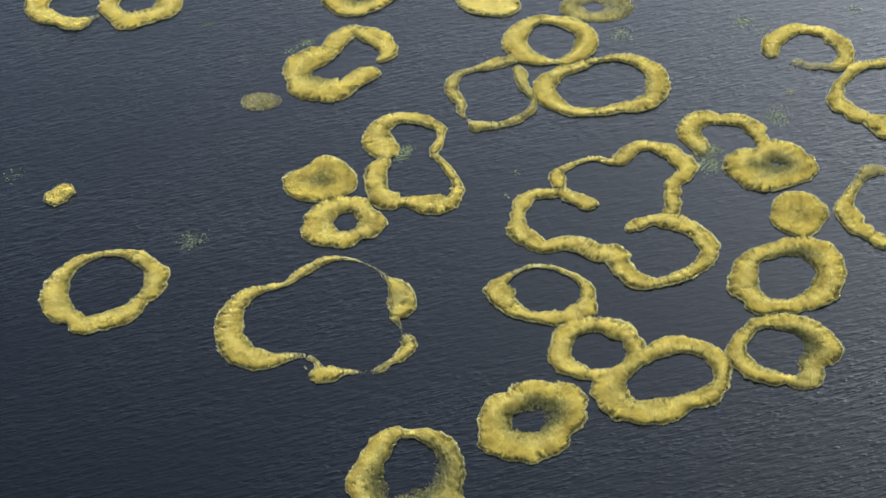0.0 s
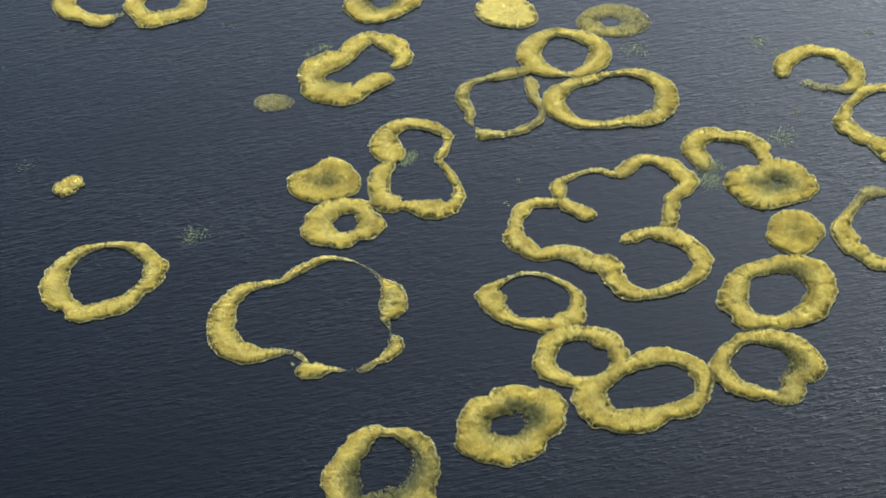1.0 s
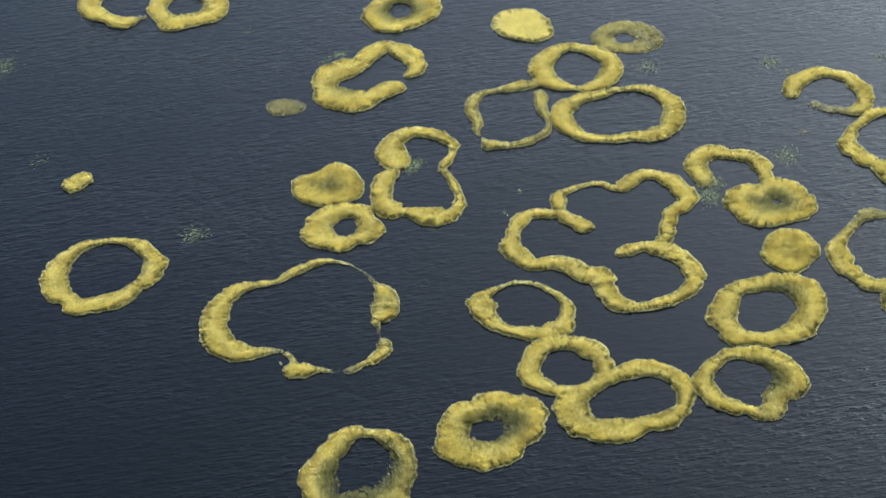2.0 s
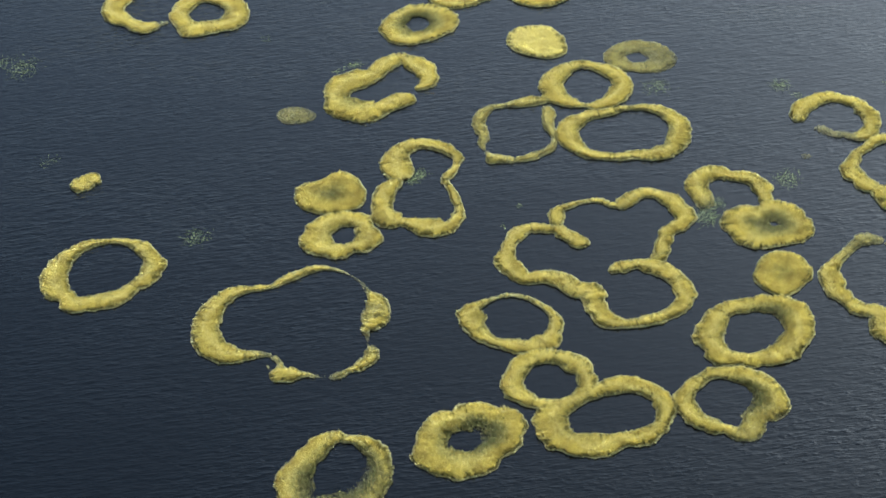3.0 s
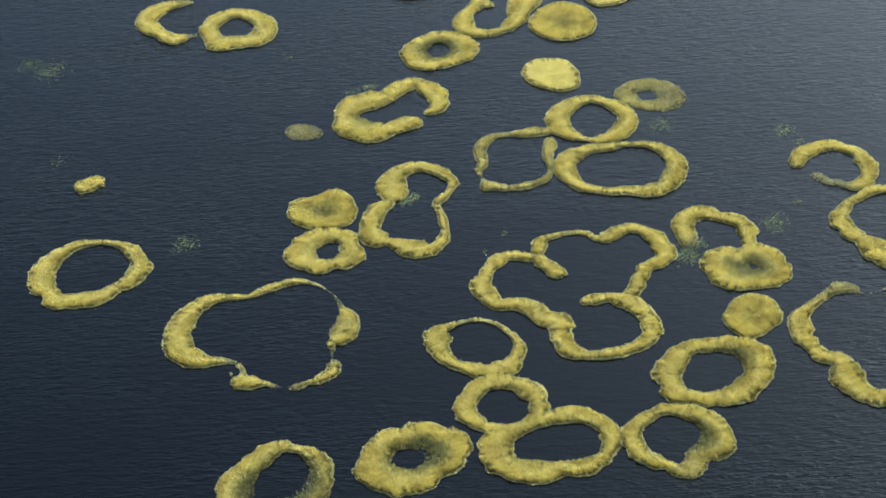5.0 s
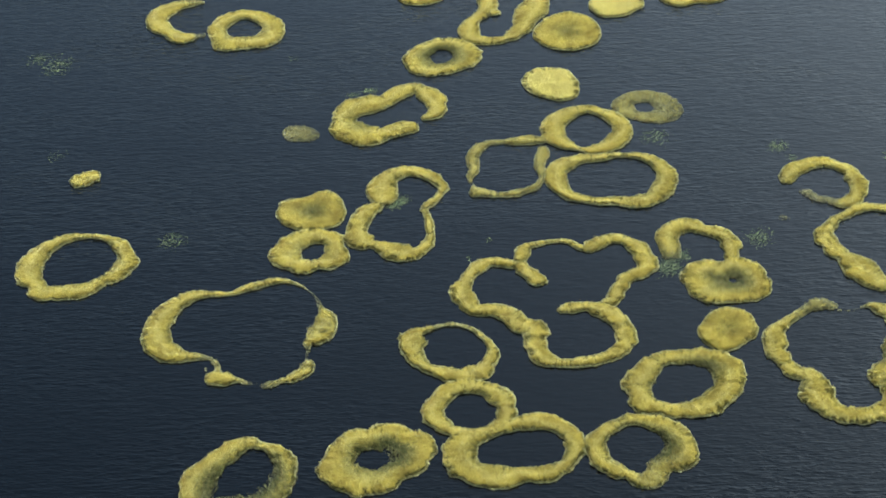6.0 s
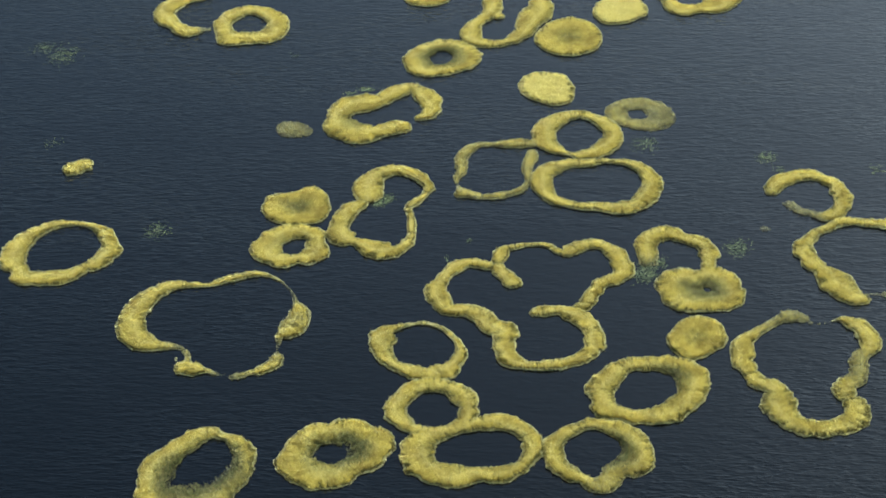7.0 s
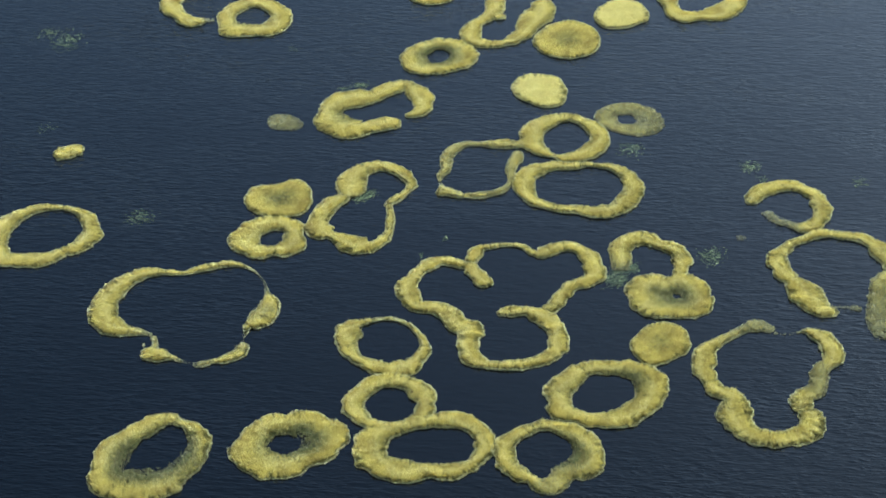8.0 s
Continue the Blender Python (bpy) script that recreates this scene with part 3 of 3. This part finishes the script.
reed_stand("reed_disc", [
    ("disc", 0, [
        (43.2, 131.9, 3.6), (43.9, 135.5, 3.7), (46.1, 138.1, 4.3), (49.3, 137.8, 4.1), (51.2, 135.0, 3.4), (51.9, 131.6, 3.4), (50.3, 128.6, 3.2), (47.3, 126.8, 3.6),
        (44.5, 127.8, 4)]),
], "dense bright yellow reed disc", 899, main_reeds=CREST)
reed_stand("reed_crescent", [
    ("arc", 0.15, [
        (58.2, 149.7, 3.2), (59.6, 143.8, 3), (61.0, 139.0, 2.3), (62.6, 134.3, 3.2), (65.5, 132.1, 3.5), (69.7, 133.2, 2.9), (72.8, 134.1, 4.6), (76.3, 137.6, 4.4),
        (78.7, 143.4, 3.5), (79.6, 149.1, 3)]),
], "curved outer belt of a far reed ring", 936)
reed_stand("reed_disc", [
    ("disc", 0, [
        (-12.4, 142.5, 3.3), (-11.0, 145.1, 2.7), (-7.6, 145.6, 2.5), (-4.8, 142.7, 3.4), (-6.3, 139.7, 2.7), (-10.2, 139.6, 2.4)]),
], "far disc of pale yellow reeds", 973)
reed_stand("reed_crescent", [
    ("arc", 0.15, [
        (-72.1, 145.7, 1, 0.7), (-78, 144.8, 2.7), (-81.9, 142.3, 3.8), (-83.9, 138.4, 3.7), (-83.9, 132.8, 3.3), (-81.9, 128.5, 3.1), (-78.5, 124.8, 2.4), (-75, 121.1, 2.9),
        (-72.4, 121.8, 2.4), (-70.3, 122.9, 1, 0.5), (-68.3, 123.2, 1, 0.5)]),
], "yellow reed crescent with a thin tail", 1010)
reed_stand("reed_ring", [
    ("ring", 0.2, [
        (-65.4, 125.7, 2.9), (-64.3, 131.3, 3.2), (-61.4, 135.2, 3.1), (-57.2, 135.3, 2.8), (-52.8, 132.2, 3.3), (-49.5, 126.5, 3.2), (-49.8, 120.9, 4), (-52.1, 117.5, 4.3),
        (-56.5, 116.6, 3.8), (-60.7, 116.7, 4.6), (-63.4, 120.3, 2.9)]),
], "far oval reed ring beside a crescent", 1047)
reed_stand("reed_crescent", [
    ("arc", 0.15, [
        (85.4, 27.3, 1.7, 0.85), (86.1, 30.6, 2.3), (88.1, 34, 2.8), (90.2, 35.7, 3), (93.3, 36.8, 2.7), (96.1, 36.4, 2.5), (98.7, 34.6, 2.2),
        (100.8, 31.6, 2.3), (101.9, 27.2, 2.5), (101.7, 22.5, 2.2), (100.2, 19.2, 2.4), (98, 17.3, 2.2), (95.3, 18.1, 1.5, 0.6), (91.9, 20.5, 1.5, 0.5),
        (88.7, 24, 1.8, 0.5)]),
], "round reed crescent, faded along one side", 1084)
reed_stand("reed_ring", [
    ("arc", 0.15, [
        (110, -16.3, 1.3, 0.6), (107, -16.1, 0.6, 0.45), (104.6, -16.1, 0.6, 0.6), (103.3, -17.6, 2.4), (101.8, -17.6, 3), (99.8, -15.1, 3.7), (98.2, -11.3, 4.1),
        (96.5, -8.2, 3.1), (95.3, -6, 2.4), (93.5, -3.8, 2.7), (92.9, -1, 2.2), (91.8, 1.8, 2.5), (91.8, 4.4, 2.3), (93.2, 7, 1.7),
        (94.8, 9.8, 1.5), (96.7, 11.1, 1.5), (98.7, 12.8, 1.7), (101.3, 14.8, 2), (104.5, 14.6, 1.6), (107.6, 14.1, 1.9), (110.6, 13.4, 2),
        (113.2, 11.1, 2.1), (115.3, 8.1, 3.5), (117.2, 3.6, 2.8), (117.4, -0.6, 2.1)]),
    ("arc", 0.15, [
        (117, -0.9, 2.4, 0.95), (115.6, -4.7, 3, 0.9), (114.7, -10, 3.3, 0.75), (114.2, -16.9, 3.5, 0.68), (114.3, -23.2, 3.2, 0.6), (115.4, -27.7, 3, 0.5)]),
], "large irregular reed loop with a sparse grey side", 1121, 1.0, FADED)
reed_stand("reed_ring", [
    ("arc", 0.15, [
        (91.4, -26.6, 1, 0.6), (88.3, -24.9, 2.3, 0.72), (86, -25.8, 1.9, 0.75), (83.6, -27.9, 1.4, 0.82), (80.5, -30.7, 1.6, 0.92), (78.6, -33.4, 2), (77.3, -35.8, 2.6), (77.1, -39.8, 2.6),
        (77.4, -43.4, 2.3), (78.3, -46, 2), (80.3, -49.7, 2.4), (83.5, -52, 2.3), (84.1, -55.1, 3.4), (84.1, -58.7, 3.6), (85.3, -61.9, 3.3), (87.5, -64.5, 2.7),
        (90.9, -65.8, 2.8), (94.7, -65.1, 2.8), (97.6, -63.6, 3), (99.1, -60.9, 2.9), (99.3, -57.9, 2.8), (98.2, -55, 2.4)]),
    ("arc", 0.15, [
        (98.2, -55.4, 2.4), (97.1, -52.9, 2.2), (97.6, -50.5, 2.3), (100, -47.9, 2.4, 0.8), (100.9, -44, 2.4, 0.75), (101.4, -40.4, 2.1, 0.8), (103, -37.9, 2), (103.8, -35, 2.2),
        (103.4, -31.8, 2.5), (101.6, -28.6, 2.3), (98.9, -26.3, 1.4), (96.8, -26.6, 0.4, 0.8), (94.8, -27.6, 0.2, 0.5), (93, -27.8, 0.2, 0.5), (91.3, -27.2, 0.6, 0.5)]),
], "large pear-shaped reed loop with sparse far rim", 1158, 1.0, FADED)
reed_stand("reed_clump", [
    ("arc", 0, [
        (-90, 40.8, 1.4), (-88.3, 41.1, 3.5), (-86.4, 41.1, 2.9), (-85.3, 42.5, 2.9), (-83.8, 43.8, 3.1), (-82.8, 44.1, 1.2)]),
], "small two-lobed clump of yellow reeds", 1195)
reed_stand("reed_clump", [
    ("disc", 0, [
        (-37, 62.4, 2.4, 0.6), (-36.1, 64.3, 2.3, 0.6), (-33.7, 64.2, 1.5, 0.6), (-31.6, 61.9, 2.2, 0.55), (-31.8, 60, 2.4, 0.6), (-34.3, 59.3, 1.5, 0.6), (-36.3, 60.2, 2, 0.6)]),
], "sparse thin clump of grey-yellow reeds", 1232, 0.7, FADED)
reed_stand("reed_clump", [
    ("disc", 0, [
        (82.8, 11.6, 0.6, 0.45), (83.2, 12.5, 0.5, 0.45), (84.1, 12.2, 0.3, 0.45), (84.4, 11.3, 0.6, 0.4), (83.3, 10.7, 0.1, 0.4)]),
], "tiny faint clump of sparse reeds", 1269, 0.7, FADED)
reed_stand("reed_ring", [
    ("ring", 0.6, [
        (-38.1, -85.4, 3.6, 1, 0.8), (-38.2, -81.5, 4.0, 1, 0.75), (-37.5, -78.5, 3.8, 1, 0.6), (-36.1, -76, 3, 1, 0.4), (-34.2, -73.3, 3, 1, 0.35), (-32.6, -71.2, 2.9, 1, 0.3), (-30.5, -69.8, 2.6, 1, 0.25),
        (-27.9, -70.3, 1.4, 1, 0.15), (-25.3, -71.4, 1.5, 1, 0.2), (-23.3, -73.5, 2.2, 1, 0.5), (-21.6, -76.5, 2.5, 1, 0.6), (-21.7, -79.9, 2.8, 0.86, 0.85), (-22.2, -82.7, 3.4, 0.74, 0.95), (-23.3, -85.2, 3.3, 0.74, 0.9),
        (-24.6, -87.9, 4, 0.82, 0.9), (-26.3, -90, 5.2, 1, 0.85), (-29.6, -91.4, 5.7, 1, 0.9), (-32.8, -91.3, 5.5, 1, 0.9), (-35.4, -90.7, 5.1, 1, 0.85), (-37.1, -89.3, 4.6, 1, 0.8), (-37.8, -87.2, 3.6, 1, 0.8)]),
], "yellow reed ring with a sparse olive inner side", 1306, 1.0, OLIVE, MURKY)


# ---- sparse leaves on the open water ----
def leaf_patch(x, y, rx, ry, count, label="sparse pale green floating leaves on dark water"):
    g = rng.normal(0, 0.30, (count, 2)) + rng.uniform(-0.6, 0.6, (count, 2))
    verts, faces = [], []
    for k, (gx, gy) in enumerate(g):
        r, turn, up = rng.uniform(0.05, 0.14), rng.uniform(0, 6.28), rng.uniform(0.02, 0.10)
        tx, ty = rng.normal(0, 0.25, 2)
        for c in range(6):
            cx, cy = r * math.cos(turn + c * 1.047), 0.8 * r * math.sin(turn + c * 1.047)
            verts.append((gx * rx + cx, gy * ry + cy, max(up + tx * cx + ty * cy, 0.006)))
        faces.append(range(6 * k, 6 * k + 6))
    mesh = bpy.data.meshes.new("floating_leaves")
    mesh.from_pydata(verts, [], faces)
    mesh.materials.append(LEAF)
    ob = tagged(new("floating_leaves", mesh), label, "water plants", "leaf patches on the lake", "stuff")
    ob.location = (x, y, 0)


leaf_patch(-58.9, 10.9, 3.3, 4.1, 252)
leaf_patch(-107.3, 107.0, 4.6, 7.0, 520)
leaf_patch(-114.0, 112.0, 4.0, 4.6, 260)
leaf_patch(77.2, 3.4, 3.3, 4.4, 345)
leaf_patch(55.5, 53.1, 3.9, 4.4, 276)
leaf_patch(85.0, 46.3, 2.7, 2.9, 252)
leaf_patch(88.1, 40.1, 1.4, 1.7, 69)
leaf_patch(56.6, -7.7, 3.3, 4.7, 505)
leaf_patch(59.5, -2.9, 1.8, 2.9, 184)
leaf_patch(-18.5, 84.8, 2.7, 1.9, 161)
leaf_patch(-22.9, 82.4, 1.8, 1.3, 57)
leaf_patch(-5.6, 26.2, 1.9, 2.7, 206)
leaf_patch(-7.5, 23.8, 1.9, 2.1, 161)
leaf_patch(15.7, 6.5, 0.8, 1.5, 23)
leaf_patch(111.2, 40.0, 1.9, 2.8, 92)
leaf_patch(-96.2, 55.3, 3.0, 2.9, 57)
leaf_patch(-41.4, 106.2, 2.2, 2.2, 46)
leaf_patch(-2.0, -33.5, 0.6, 3.0, 57)
leaf_patch(11.2, -1.6, 0.8, 1.9, 18)
